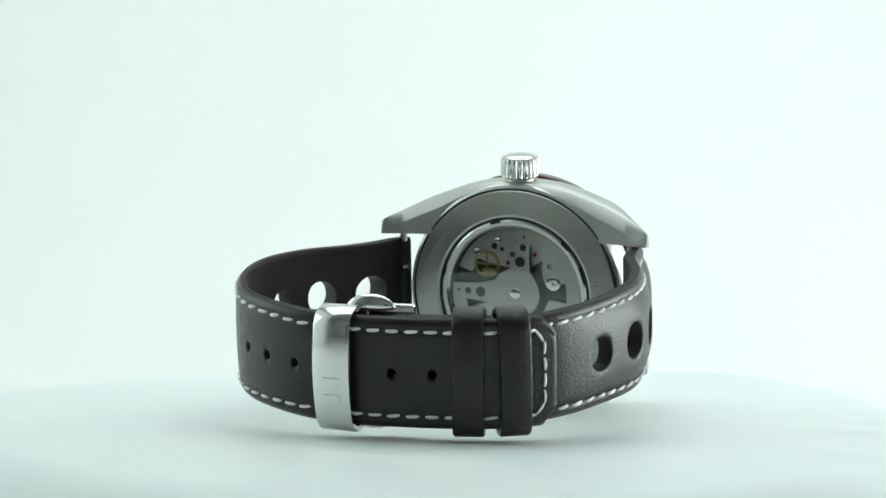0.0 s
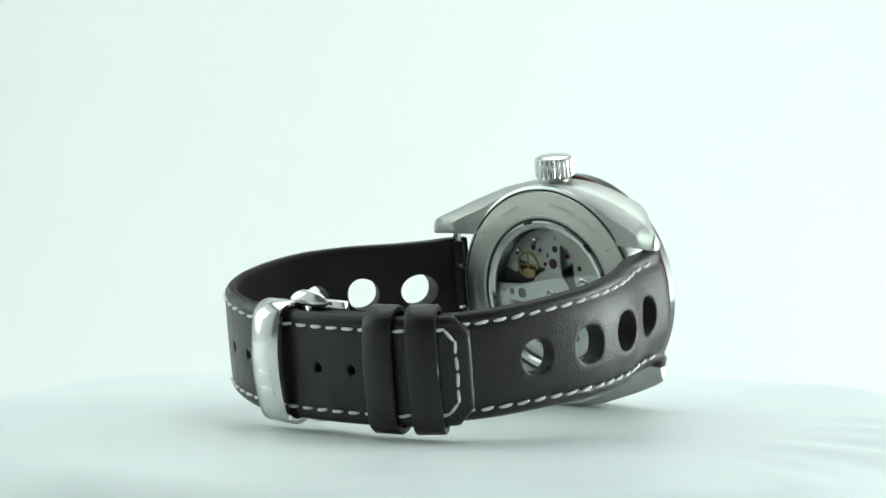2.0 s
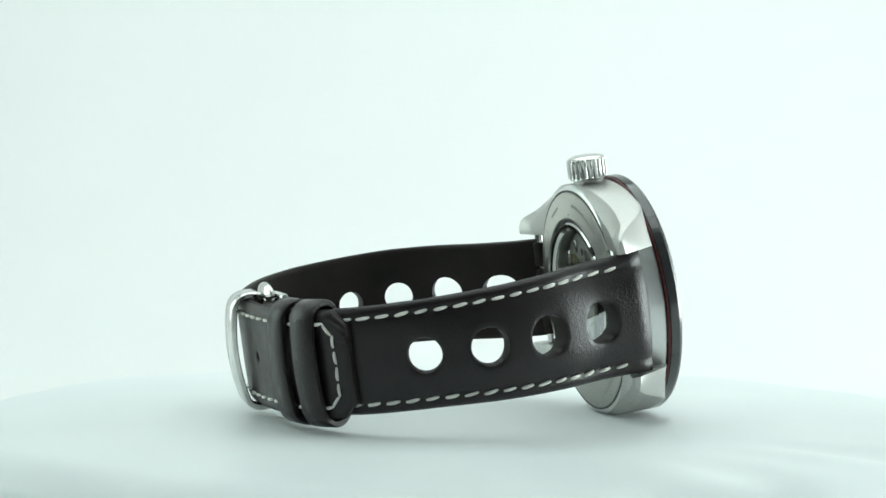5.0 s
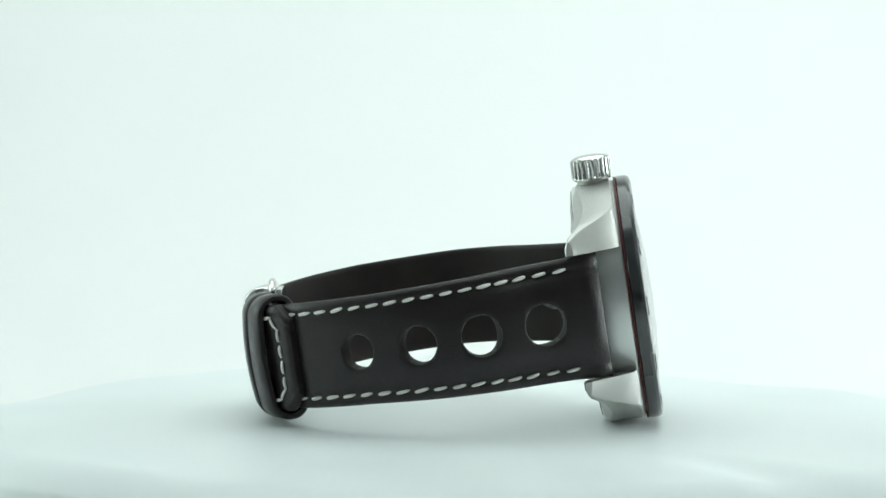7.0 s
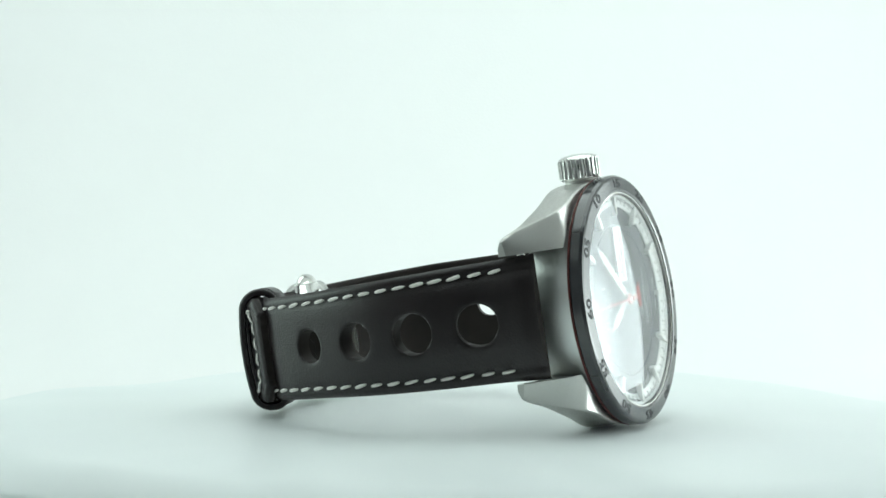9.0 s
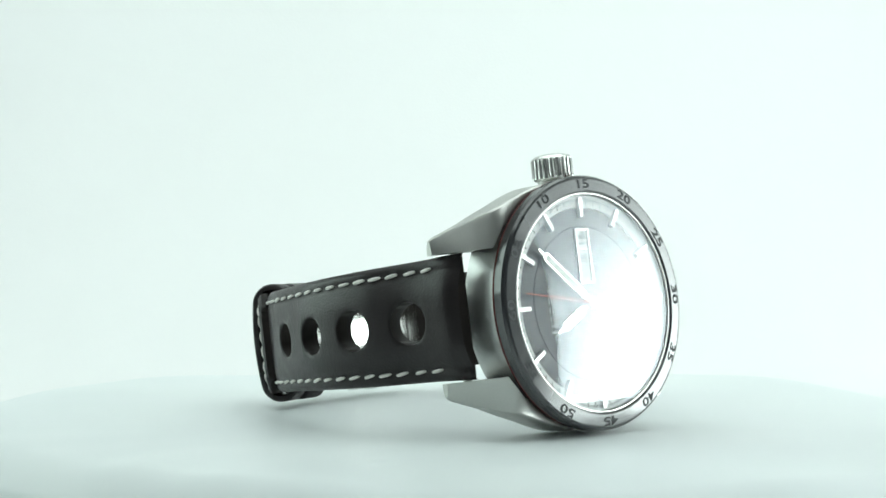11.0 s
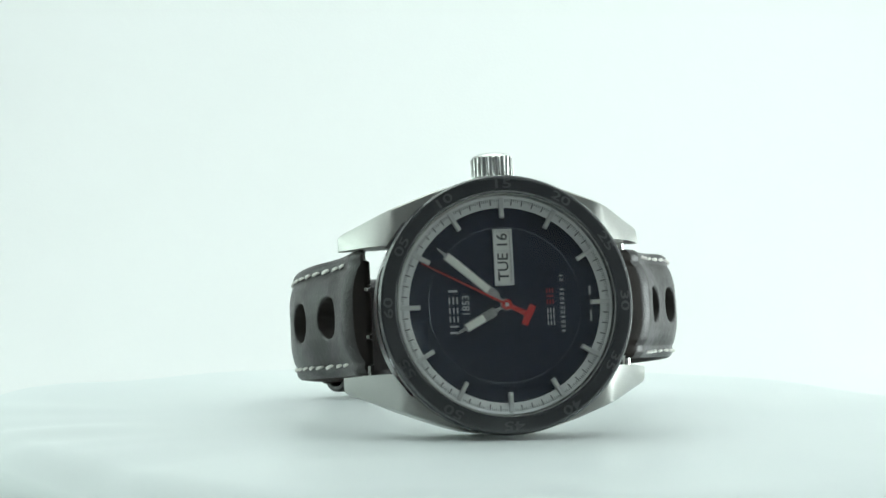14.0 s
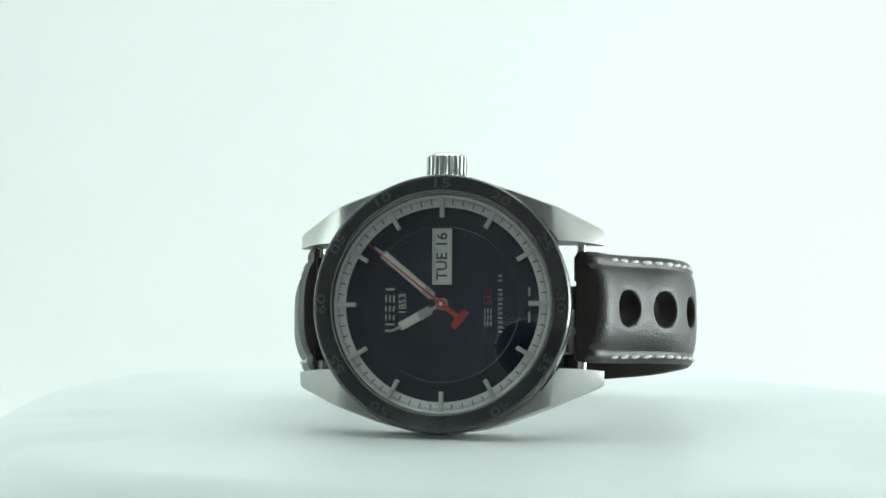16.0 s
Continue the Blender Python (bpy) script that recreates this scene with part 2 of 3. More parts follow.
# ---- softbox beside the tent's open front, mirrored in the crystal ----
def softbox():
    """A lamp head behind a white diffuser: brightest low in the middle."""
    m = bpy.data.materials.new("glowing_diffuser")
    m.use_nodes = True
    nt = m.node_tree
    b = nt.nodes["Principled BSDF"]
    b.inputs["Base Color"].default_value = (0.8, 0.8, 0.8, 1)
    b.inputs["Emission Color"].default_value = (*TINT, 1)
    co = nt.nodes.new("ShaderNodeTexCoord")
    mp = nt.nodes.new("ShaderNodeMapping")
    mp.inputs["Location"].default_value = (0, -0.12, 0.34)
    mp.inputs["Scale"].default_value = (0, 4.3, 4.6)
    gr = nt.nodes.new("ShaderNodeTexGradient")
    gr.gradient_type = "SPHERICAL"
    rg = nt.nodes.new("ShaderNodeMapRange")
    rg.inputs["To Min"].default_value, rg.inputs["To Max"].default_value = 1.95, 10.5
    rg.interpolation_type = "SMOOTHERSTEP"
    nt.links.new(co.outputs["Object"], mp.inputs[0])
    nt.links.new(mp.outputs[0], gr.inputs[0])
    nt.links.new(gr.outputs["Fac"], rg.inputs["Value"])
    nt.links.new(rg.outputs[0], b.inputs["Emission Strength"])
    box = tagged(new("softbox"), "lit softbox with a white diffuser beside the turntable", "softbox")
    box.location = (0.385, 0.0, 0.08)
    for nm, vf, mt in (("diffuser", block(-0.004, 0.0, -0.10, 0.32, -0.112, 0.13), m), ("housing", block(0.0, 0.014, -0.105, 0.325, -0.112, 0.135, 0.002), RIM)):
        o = new(nm, make(nm, vf, mt))
        o.parent = box
    return box


softbox()


def unseen_panel(eye, target, wide, high, label):
    """Unseen housing added round a soft lamp: a shallow tray with a raised rim; the lamp shines from its mouth."""
    p = tagged(new("unseen_panel"), label, "light panel")
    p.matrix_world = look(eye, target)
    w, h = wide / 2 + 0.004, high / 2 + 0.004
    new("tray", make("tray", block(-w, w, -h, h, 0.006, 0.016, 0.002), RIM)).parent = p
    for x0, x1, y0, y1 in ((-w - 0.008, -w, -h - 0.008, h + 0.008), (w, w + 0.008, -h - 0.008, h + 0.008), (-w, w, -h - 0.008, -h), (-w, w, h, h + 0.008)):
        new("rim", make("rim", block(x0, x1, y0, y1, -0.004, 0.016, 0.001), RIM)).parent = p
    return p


unseen_panel((0, 0.10, 0.50), (0, 0.08, 0), 0.62, 0.56, "wide white light panel, unseen, added under the tent roof")
unseen_panel((-0.375, 0.06, 0.12), (0, 0.0, 0.03), 0.26, 0.26, "square white light panel, unseen, added beside the tent wall")


# ---- the film camera that shows in the crystal ----
def film_camera():
    c = tagged(new("camera_body"), "silver grey camera with a large black lens on a stand", "camera")
    base = VIEW @ Matrix.Scale(MM, 4)
    c.matrix_world = Matrix.Translation((0, -0.48, -0.04))
    inv = c.matrix_world.inverted()
    for nm, vf, mt in [
        ("lens_barrel", lathe([(34, 4), (43.5, 4), (44.5, 5), (44.5, 70), (34, 70)], 64), BLACK),
        ("lens_ring", lathe([(40.6, 3.0), (43.4, 3.0), (43.4, 4.4), (40.6, 4.4)], 64), SATIN),
        ("lens_glass", lathe([(0, 9), (16, 8.4), (34, 6), (34, 10), (0, 13)], 48, False), LENS),
        ("body", block(-66, 66, -56, 46, 70, 130, 9), GREY),
        ("viewfinder_hump", block(-24, 24, 46, 64, 72, 124, 5), GREY),
        ("stand", rod((0, -56, 100), (0, -91, 100), 22, 24), GREY)]:
        o = new(nm, make(nm, vf, mt, inv @ base))
        o.parent = c
    return c


film_camera()

# ---- the watch ----
watch = tagged(new("wrist_watch"), "steel wrist watch, navy dial, perforated brown leather strap, on its side", "watch")
# case space, in millimetres: x from 12 to 6 o'clock, y from 9 to 3 o'clock, z out of the dial
CASE = pose(-0.00097, -0.02879, 0.02192, 90 - 9.01, -1.67, 0) @ SCALE
IDENTITY = Matrix.Identity(4)


def part(name, vf, mat, parent, label="", sharp=32, m=None, **more):
    ob = new(name, make(name, vf, mat, CASE if m is None else CASE @ m, sharp, **more))
    ob.parent = parent
    return tagged(ob, label) if label else ob


def lerp(x, table):
    return float(np.interp(x, [p[0] for p in table], [p[1] for p in table]))


def flank(side):
    """One long side of the case with its two lugs; side is +1 for the crown's side."""
    xs = [-25.4, -25.1, -24.5, -23.7, -22.8, -21.8, -20.8, -19.8, -18.8, -18.0, -17.2, -16, -14.5, -13, -11, -9, -7, -5, -2.5, 0]
    xs = xs + [-x for x in reversed(xs[:-1])]
    outer = [(0, 20.55), (3, 20.5), (7, 20.0), (10.4, 19.1), (17.9, 16.3), (24.9, 13.1), (25.4, 12.6)]
    czf = [(0, -1.95), (16, -2.0), (18, -2.8), (20, -4.6), (22, -6.9), (24, -8.8), (25.4, -9.8)]
    czt = [(0, -1.9), (18.2, -1.95), (20.6, -2.6), (22.3, -4.3), (24, -7.2), (25.4, -9.4)]
    czb = [(0, -8.7), (12, -8.8), (18, -9.3), (22, -10.1), (25.0, -10.9), (25.4, -10.6)]
    vs, k = [], 7
    for x in xs:
        a = abs(x)
        yo, f, t, b = (sum(lerp(min(max(a + d, 0), 25.4), q) for d in (-1, -0.5, 0, 0.5, 1)) / 5 if a < 24 else lerp(a, q) for q in (outer, czf, czt, czb))
        yi = lerp(a, [(16.5, 14.0), (17.2, 12.4), (18.8, 10.35)])
        c = lerp(a, [(0, 0.9), (8, 1.2), (15, 2.3), (23.5, 2.3), (25.4, 1.2)])
        d = min(c * 0.75, (f - b) * 0.45)
        ring = [(lerp(a, [(14.0, 14.0), (15.5, 10.35)]), b), (yo - c, b), (yo - 0.1, b + d), (yo, b + d + 0.15), (yo, f - 0.25), (yo - 0.25, f + 0.05), (yi, t)]
        vs += [(x, side * y, z) for y, z in ring]
    fs = [tuple(range(k)), tuple((len(xs) - 1) * k + i for i in range(k))]
    for a in range(len(xs) - 1):
        fs += [(a * k + i, a * k + (i + 1) % k, (a + 1) * k + (i + 1) % k, (a + 1) * k + i) for i in range(k)]
    return vs, fs


def build_case():
    case = part("case", joined(flank(1), flank(-1)), STEEL, watch, "brushed steel case with four faceted lugs", 34)
    part("mid_case", lathe([(17.8, -1.62), (20.3, -1.62), (20.45, -1.8), (20.4, -8.0), (20.1, -8.8), (19.7, -9.0), (17.8, -9.0)], 144), SATIN, watch, "satin steel band of the case", 24)
    part("caseback", lathe([(14.4, -8.5), (19.2, -8.5), (19.35, -8.95), (19.1, -9.25), (14.8, -9.75), (14.4, -9.6)], 144), BACK_STEEL, watch,
         "brushed steel case back with worn engraving", 15)
    part("caseback_seam", lathe([(19.25, -8.9), (19.6, -8.9), (19.6, -9.13), (19.3, -9.13)], 144), DARK, watch)
    for s in (-1, 1):
        part("spring_bar", rod((21.9 * s, -10.4, -8.3), (21.9 * s, 10.4, -8.3), 0.75), POLISH, watch)
        for y0, y1 in ((-8.6, -4.2), (-3.6, 3.6), (4.2, 8.6)):
            part("strap_sleeve", rod((21.9 * s, y0, -8.3), (21.9 * s, y1, -8.3), 1.25, 20, 0.3), LINING, watch, "dark leather sleeve round the spring bar")
    return case


def build_back():
    lift = Matrix.Translation((0, 0, 0.5))

    def rear(name, vf, mat, parent, label="", sharp=32, m=None):
        return part(name, vf, mat, parent, label, sharp, lift if m is None else lift @ m)

    rear("gasket", lathe([(13.8, -9.3), (14.45, -9.3), (14.45, -10.0), (13.8, -10.0)], 96), GASKET, watch)
    ring = rear("window_ring", lathe([(12.5, -9.2), (13.9, -9.2), (13.9, -10.05), (13.6, -10.3), (12.9, -10.2), (12.5, -9.75)], 96), RING_STEEL, watch, "polished ring round the rear window")
    # uncut notches: their shade is painted as dark slips on the ring
    for a in range(0, 360, 60):
        rear("notch_shade", prism(sector(13.5, 13.95, a + 12, a + 20, 5), -9.9, -10.31, 0.03), DARK, ring)
    g = rear("rear_glass", lathe([(0, -9.7), (12.7, -9.7), (12.7, -9.2), (0, -9.2)], 96, False), GLASS, watch, "clear rear window", 20)
    g.visible_shadow = False
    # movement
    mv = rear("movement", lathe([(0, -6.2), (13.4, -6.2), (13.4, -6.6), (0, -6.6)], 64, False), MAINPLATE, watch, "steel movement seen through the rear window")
    wall = rear("movement_ring", lathe([(12.7, -6.6), (13.6, -6.6), (13.6, -9.15), (12.9, -9.15)], 96), DULL, watch)

    def plate(name, poly, z0, z1, mat, parent=mv):
        return rear(name, prism(poly, z0, z1, 0.12), mat, parent)

    plate("bridge", [(-4.9, 8.7), (-6.6, 8.5), (-8.4, 6.6), (-9.1, 2.2), (-5.6, 1.4), (-4.9, 3.2)], -6.6, -7.9, DULL)
    plate("bridge", sector(9.6, 12.2, 20, 150, 30), -6.6, -7.2, DULL)
    plate("bridge", [(-5.2, 10.8), (-2.2, 11.6), (3.2, 11.2), (7.2, 8.8), (8.6, 6.2), (5.5, 5.2), (1.2, 4.4), (-2.6, 4.6), (-4.6, 6.0)], -6.6, -7.5, DULL)
    plate("bridge", [(-11.5, -2), (-6, -1.2), (-4.2, -5), (-5.5, -10.5), (-9.5, -8)], -6.6, -7.4, DULL)
    plate("bridge", sector(3.5, 11.6, -80, -20, 16), -6.6, -7.4, DULL)
    wheel = rear("balance_wheel", joined(lathe([(2.0, -6.9), (2.5, -6.9), (2.5, -7.2), (2.0, -7.2)], 48), block(-2.1, 2.1, -0.2, 0.2, -7.15, -6.95), block(-0.2, 0.2, -2.1, 2.1, -7.14, -6.94)), GOLD, watch,
                 "gilt balance wheel", m=Matrix.Translation((5.9, 5.0, -0.4)))
    rear("barrel", block(3.9, 6.7, 3.0, 4.3, -8.05, -7.5, 0.15), GOLD, mv, "gilt plate beside the balance wheel")
    # no holes are cut: dark discs lay their shade on the plates
    for x, y, r, z in [(-6.3, 5.2, 0.5, -7.92), (-0.2, 9.4, 0.5, -7.52), (4.4, 8.4, 0.6, -7.52), (2.9, 7.9, 0.4, -7.52), (-3.0, 9.8, 0.5, -7.52), (0.9, 7.0, 0.55, -7.52),
                       (-6.5, -4.0, 0.5, -7.42), (-8.3, -6.5, 0.5, -7.42)]:
        rear("screw_hole_shade", lathe([(0, z + 0.3), (r, z + 0.3), (r, z), (r * 0.75, z - 0.05), (0, z - 0.05)], 20, False), DARK, mv, m=Matrix.Translation((x, y, 0)))
    for x, y, r in [(-7.0, 2.1, 1.35), (3.6, 9.6, 0.7), (-4.4, 9.6, 0.6), (7.6, 7.4, 0.7)]:
        rear("gear", lathe([(r * 0.25, -7.4), (r, -7.4), (r, -8.0), (r * 0.8, -8.1), (r * 0.25, -8.05)], 28), POLISH, mv, m=Matrix.Translation((x, y, 0)))
    for x, y in [(1.8, 5.4), (-3.4, 7.2)]:
        rear("jewel", lathe([(0, -7.4), (0.4, -7.4), (0.4, -7.62), (0.28, -7.68), (0, -7.66)], 16, False), RUBY, mv, m=Matrix.Translation((x, y, 0)))
    # rotor: hub, two arms and a heavy rim; dark discs paint the shade of the arms' holes
    arm_a = [(2.5, -2.6), (6.0, -1.9), (12.3, -1.3), (12.4, 1.4), (6.5, 1.7), (2.5, 2.6)]
    arm_b = [(-2.9, 2.6), (-2.6, 6.5), (-2.9, 12.0), (-0.6, 12.3), (0.2, 6.5), (2.0, 2.6)]
    rotor = rear("rotor", joined(prism(circle(4.6, 48), -8.2, -8.7, 0.1), prism(arm_a, -8.25, -8.65, 0.1), prism(arm_b, -8.25, -8.65, 0.1),
                                 prism(sector(9.8, 12.3, 100, 360, 60), -7.9, -8.75, 0.05)), DULL, watch, "winding rotor with two pierced arms")
    for x, y, r in [(11.0, 0, 0.35), (9.2, 0, 0.6), (6.8, -0.1, 0.95), (-1.9, 10.6, 0.45), (-1.5, 8.6, 0.65), (-0.9, 5.9, 0.95)]:
        rear("arm_hole_shade", lathe([(0, -8.5), (r, -8.5), (r, -8.67), (r * 0.8, -8.69), (0, -8.69)], 24, False), DARK, rotor, m=Matrix.Translation((x, y, 0)))
    rear("rotor_hub", lathe([(0, -8.6), (1.0, -8.6), (1.0, -8.85), (0.7, -8.95), (0, -8.95)], 24, False), POLISH, rotor)


build_case()
build_back()


# worn engraving on the back: plain bars
def back_engraving():
    back = next(o for o in watch.children if o.name.startswith("caseback"))
    spans = [(57, 72, 7), (96, 116, 9), (120, 134, 6), (158, 176, 8), (184, 204, 9), (20, 44, 11), (-14, 10, 10), (228, 250, 9)]
    for a0, a1, n in spans:
        for i in range(n):
            a = radians(a0 + (a1 - a0) * i / n)
            r = 16.9
            bar = block(-0.13, 0.13, -0.40, 0.40, -9.55, -9.47)
            part("engraved_bar", bar, ETCH, back, m=Matrix.Translation((r * math.cos(a), r * math.sin(a), 0)) @ Matrix.Rotation(a + math.pi / 2, 4, "Z"))


back_engraving()


def crown():
    n = 24
    vs, fs = [], []
    levels = [(21.0, 3.0, 0), (21.35, 3.35, 0.0), (21.6, 3.5, 0.3), (24.3, 3.5, 0.3), (24.6, 3.4, 0.1), (24.9, 3.15, 0.0), (25.25, 2.4, 0), (25.45, 1.2, 0)]
    seg = 6
    k = n * seg
    for y, r, g in levels:
        for i in range(k):
            a = 2 * math.pi * i / k
            ph = (i % seg) / seg
            q = r - g * (1 if ph in (0, 1 / seg) else 0.75 if ph in (2 / seg, 5 / seg) else 0)
            vs.append((q * math.cos(a), y, -5.1 + q * math.sin(a)))
    for lv in range(len(levels) - 1):
        fs += [(lv * k + i, lv * k + (i + 1) % k, (lv + 1) * k + (i + 1) % k, (lv + 1) * k + i) for i in range(k)]
    vs += [(0, 21.0, -5.1), (0, 25.5, -5.1)]
    c0, c1 = len(vs) - 2, len(vs) - 1
    fs += [(c0, (i + 1) % k, i) for i in range(k)] + [(c1, (len(levels) - 1) * k + i, (len(levels) - 1) * k + (i + 1) % k) for i in range(k)]
    c = part("crown", (vs, fs), BUCKLE, watch, "fluted polished steel crown", 40)
    part("crown_tube", rod((0, 20.2, -5.1), (0, 21.2, -5.1), 2.7, 32), STEEL, c)


crown()


def mark_row(x0, x1, bars, stroke=0.22):
    """A row of plain upright bars and stacks of three short bars (centre, width), in place of a printed name."""
    out = []
    for c, w in bars:
        if w < 3 * stroke:
            out.append(block(x0, x1, c - w / 2, c + w / 2, -0.99, -0.94))
            continue
        out += [block(x, x + stroke, c - w / 2, c + w / 2, -0.99, -0.94) for x in (x0, (x0 + x1 - stroke) / 2, x1 - stroke)]
    return joined(*out)


def front():
    part("red_ring", lathe([(18.5, -1.64), (20.92, -1.64), (21.0, -1.56), (21.0, -1.36), (20.92, -1.28), (18.5, -1.28)], 144), RED_RING, watch, "thin red ring under the bezel")
    bez = part("bezel", lathe([(18.1, -1.26), (20.85, -1.26), (21.05, -1.05), (21.05, 0.45), (20.75, 0.95), (20.4, 1.1), (18.5, 1.32), (18.2, 1.2), (18.1, 1.0)], 192), BEZEL, watch,
               "black polished bezel ring with engraved minute numbers", 10)
    for i in range(12):
        a = radians(90 - 30 * i)
        word = letters("%02d" % (60 if i == 0 else 5 * i), 2.15, 0.02, 0.03)
        # in the dial's own directions: up is 12 o'clock, that is -x of the case
        m = Matrix.Rotation(math.pi / 2, 4, "Z") @ Matrix.Rotation(a - math.pi / 2, 4, "Z") @ Matrix.Translation((0, 19.5, 1.225)) @ Matrix.Rotation(radians(-6.6), 4, "X") @ Matrix.Diagonal((1.62, 0.95, 1, 1))
        part("numeral", word, ENGRAVE, bez, m=m)
    part("bezel_seat", lathe([(17.7, -1.7), (18.45, -1.7), (18.1, 1.05), (17.9, 1.05), (17.9, -0.3)], 144), STEEL, watch)
    outer = [(17.85 * i / 18, 2.3 - (17.85 * i / 18) ** 2 / 220) for i in range(19)]
    inner = [(17.85 * i / 18, 1.3 - (17.85 * i / 18) ** 2 / 220) for i in range(18, -1, -1)]
    glass = part("crystal", lathe(outer + inner, 144, False), GLASS, watch, "domed clear crystal", 25)
    glass.visible_shadow = False
    # dial
    dial = part("dial", lathe([(0, -1.0), (12.45, -1.0), (12.55, -1.06), (12.7, -1.06), (12.8, -0.98), (16.0, -0.98), (16.0, -1.4), (0, -1.4)], 144, False), DIAL, watch,
                "dark navy dial with a fine circular groove", 12)
    # the groove's highlight, put in as a thin paler ridge
    part("groove_highlight", lathe([(12.46, -1.055), (12.62, -0.95), (12.78, -1.055)], 144), GROOVE, dial)
    chapter = part("chapter_ring", lathe([(15.78, -0.95), (15.83, -0.8), (17.2, -0.45), (17.5, -0.28), (17.65, -0.26), (17.65, -1.2), (15.78, -1.2)], 144), SILVER, watch,
                   "silver ring with black minute marks", 15)
    marks = []
    for i in range(300):
        if i % 25 == 0:
            continue
        long = i % 5 == 0
        w, r0 = (0.09, 16.25) if long else (0.045, 16.75)
        z0 = lerp(r0, [(15.83, -0.8), (17.2, -0.45)]) + 0.05
        a = 2 * math.pi * i / 300
        m = Matrix.Rotation(a, 4, "Z")
        tick = ([(r0, -w, z0), (17.2, -w, -0.40), (17.2, w, -0.40), (r0, w, z0), (r0, -w, z0 - 0.06), (17.2, -w, -0.5), (17.2, w, -0.5), (r0, w, z0 - 0.06)],
                [(0, 1, 2, 3), (7, 6, 5, 4), (0, 4, 5, 1), (1, 5, 6, 2), (2, 6, 7, 3), (3, 7, 4, 0)])
        marks.append(moved(tick, m))
    part("minute_marks", joined(*marks), TICK, chapter)
    for i in range(12):
        m = Matrix.Rotation(radians(30 * i), 4, "Z")
        bar = prism([(14.1, -0.36), (17.35, -0.36), (17.35, 0.36), (14.1, 0.36)], -0.95, -0.1, 0.12)
        ix = part("hour_index", bar, SATIN, watch, m=m)
        part("lume_strip", block(14.4, 15.6, -0.14, 0.14, -0.12, -0.07, 0.01), LUME, ix, m=m)
    # calendar window
    fr = part("calendar_frame", joined(block(-1.6, -1.22, 3.15, 12.3, -0.95, -0.55, 0.06), block(1.22, 1.6, 3.15, 12.3, -0.95, -0.55, 0.06),
                                       block(-1.22, 1.22, 3.15, 3.55, -0.95, -0.56, 0.05), block(-1.22, 1.22, 11.9, 12.3, -0.95, -0.56, 0.05),
                                       block(-1.22, 1.22, 8.75, 8.98, -0.95, -0.6, 0.04)), SATIN, watch, "satin steel frame of the day and date windows")
    part("day_disc", block(-1.2, 1.2, 3.57, 8.73, -0.93, -0.85), PAPER, fr)
    part("date_disc", block(-1.2, 1.2, 9.0, 11.88, -0.93, -0.85), PAPER, fr)
    turn = Matrix.Rotation(math.pi / 2, 4, "Z")
    part("day_word", letters("TUE", 2.5, 0.012, 0.03), TICK, fr, m=Matrix.Translation((0.02, 6.15, -0.835)) @ turn)
    part("date_number", letters("16", 2.5, 0.012, 0.03), TICK, fr, m=Matrix.Translation((0.02, 10.42, -0.835)) @ turn)
    # dial print
    part("year_print", letters("1853", 1.75, 0.012, 0.012), PRINT, dial, m=Matrix.Translation((-6.45, 0.1, -0.95)) @ turn)
    part("maker_mark", mark_row(-9.3, -7.8, [(-4.2, 0.36), (-3.2, 0.28), (-2.05, 0.9), (-0.65, 0.9), (0.95, 1.15), (2.5, 0.36)]), PRINT, dial, "white bars in place of a maker's mark")
    part("model_mark", mark_row(6.9, 8.05, [(-3.15, 0.75), (-2.15, 0.75), (-1.15, 0.75)], 0.17), PRINT, dial)
    part("model_mark", mark_row(6.9, 8.05, [(0.3, 0.75), (1.2, 0.24), (2.1, 0.75)], 0.19), RED_PRINT, dial)
    part("movement_mark", mark_row(9.15, 9.8, [(-4.5 + 0.75 * i, 0.5 if i % 3 else 0.22) for i in range(13) if i != 10], 0.1), PRINT, dial)
    part("origin_mark", joined(*[block(14.0, 14.35, y - 0.12, y + 0.12, -0.99, -0.94) for y in [-2.9 + 0.36 * i for i in range(5)] + [1.4 + 0.36 * i for i in range(4)]]), PRINT, dial)
    # pointers, built towards 12 o'clock along +y of the dial
    def hand_pose(deg, z):
        return turn @ Matrix.Rotation(-radians(deg), 4, "Z") @ Matrix.Translation((0, 0, z))
    hour = part("hour_hand", joined(prism([(-0.3, 0.5), (0.3, 0.5), (0.28, 1.9), (0.78, 2.1), (0.78, 7.7), (0.3, 7.85), (0.2, 9.4), (-0.2, 9.4), (-0.3, 7.85), (-0.78, 7.7), (-0.78, 2.1), (-0.28, 1.9)], -0.6, -0.38, 0.05),
                                    prism(circle(1.0, 32), -0.6, -0.38, 0.05)), POLISH, watch, "steel hour hand filled with pale lume", m=hand_pose(-28, 0))
    part("lume_strip", block(-0.6, 0.6, 4.2, 7.5, -0.39, -0.34, 0.01), LUME, hour, m=hand_pose(-28, 0))
    minute = part("minute_hand", joined(prism([(-0.28, 0.5), (0.28, 0.5), (0.28, 1.7), (0.74, 1.9), (0.74, 12.6), (0.24, 12.8), (0.15, 14.5), (-0.15, 14.5), (-0.24, 12.8), (-0.74, 12.6), (-0.74, 1.9), (-0.28, 1.7)], -0.28, -0.06, 0.05),
                                        prism(circle(0.95, 32), -0.28, -0.06, 0.05)), POLISH, watch, "steel minute hand filled with pale lume", m=hand_pose(40.5, 0))
    part("lume_strip", block(-0.55, 0.55, 3.7, 12.4, -0.07, -0.02, 0.01), LUME, minute, m=hand_pose(40.5, 0))
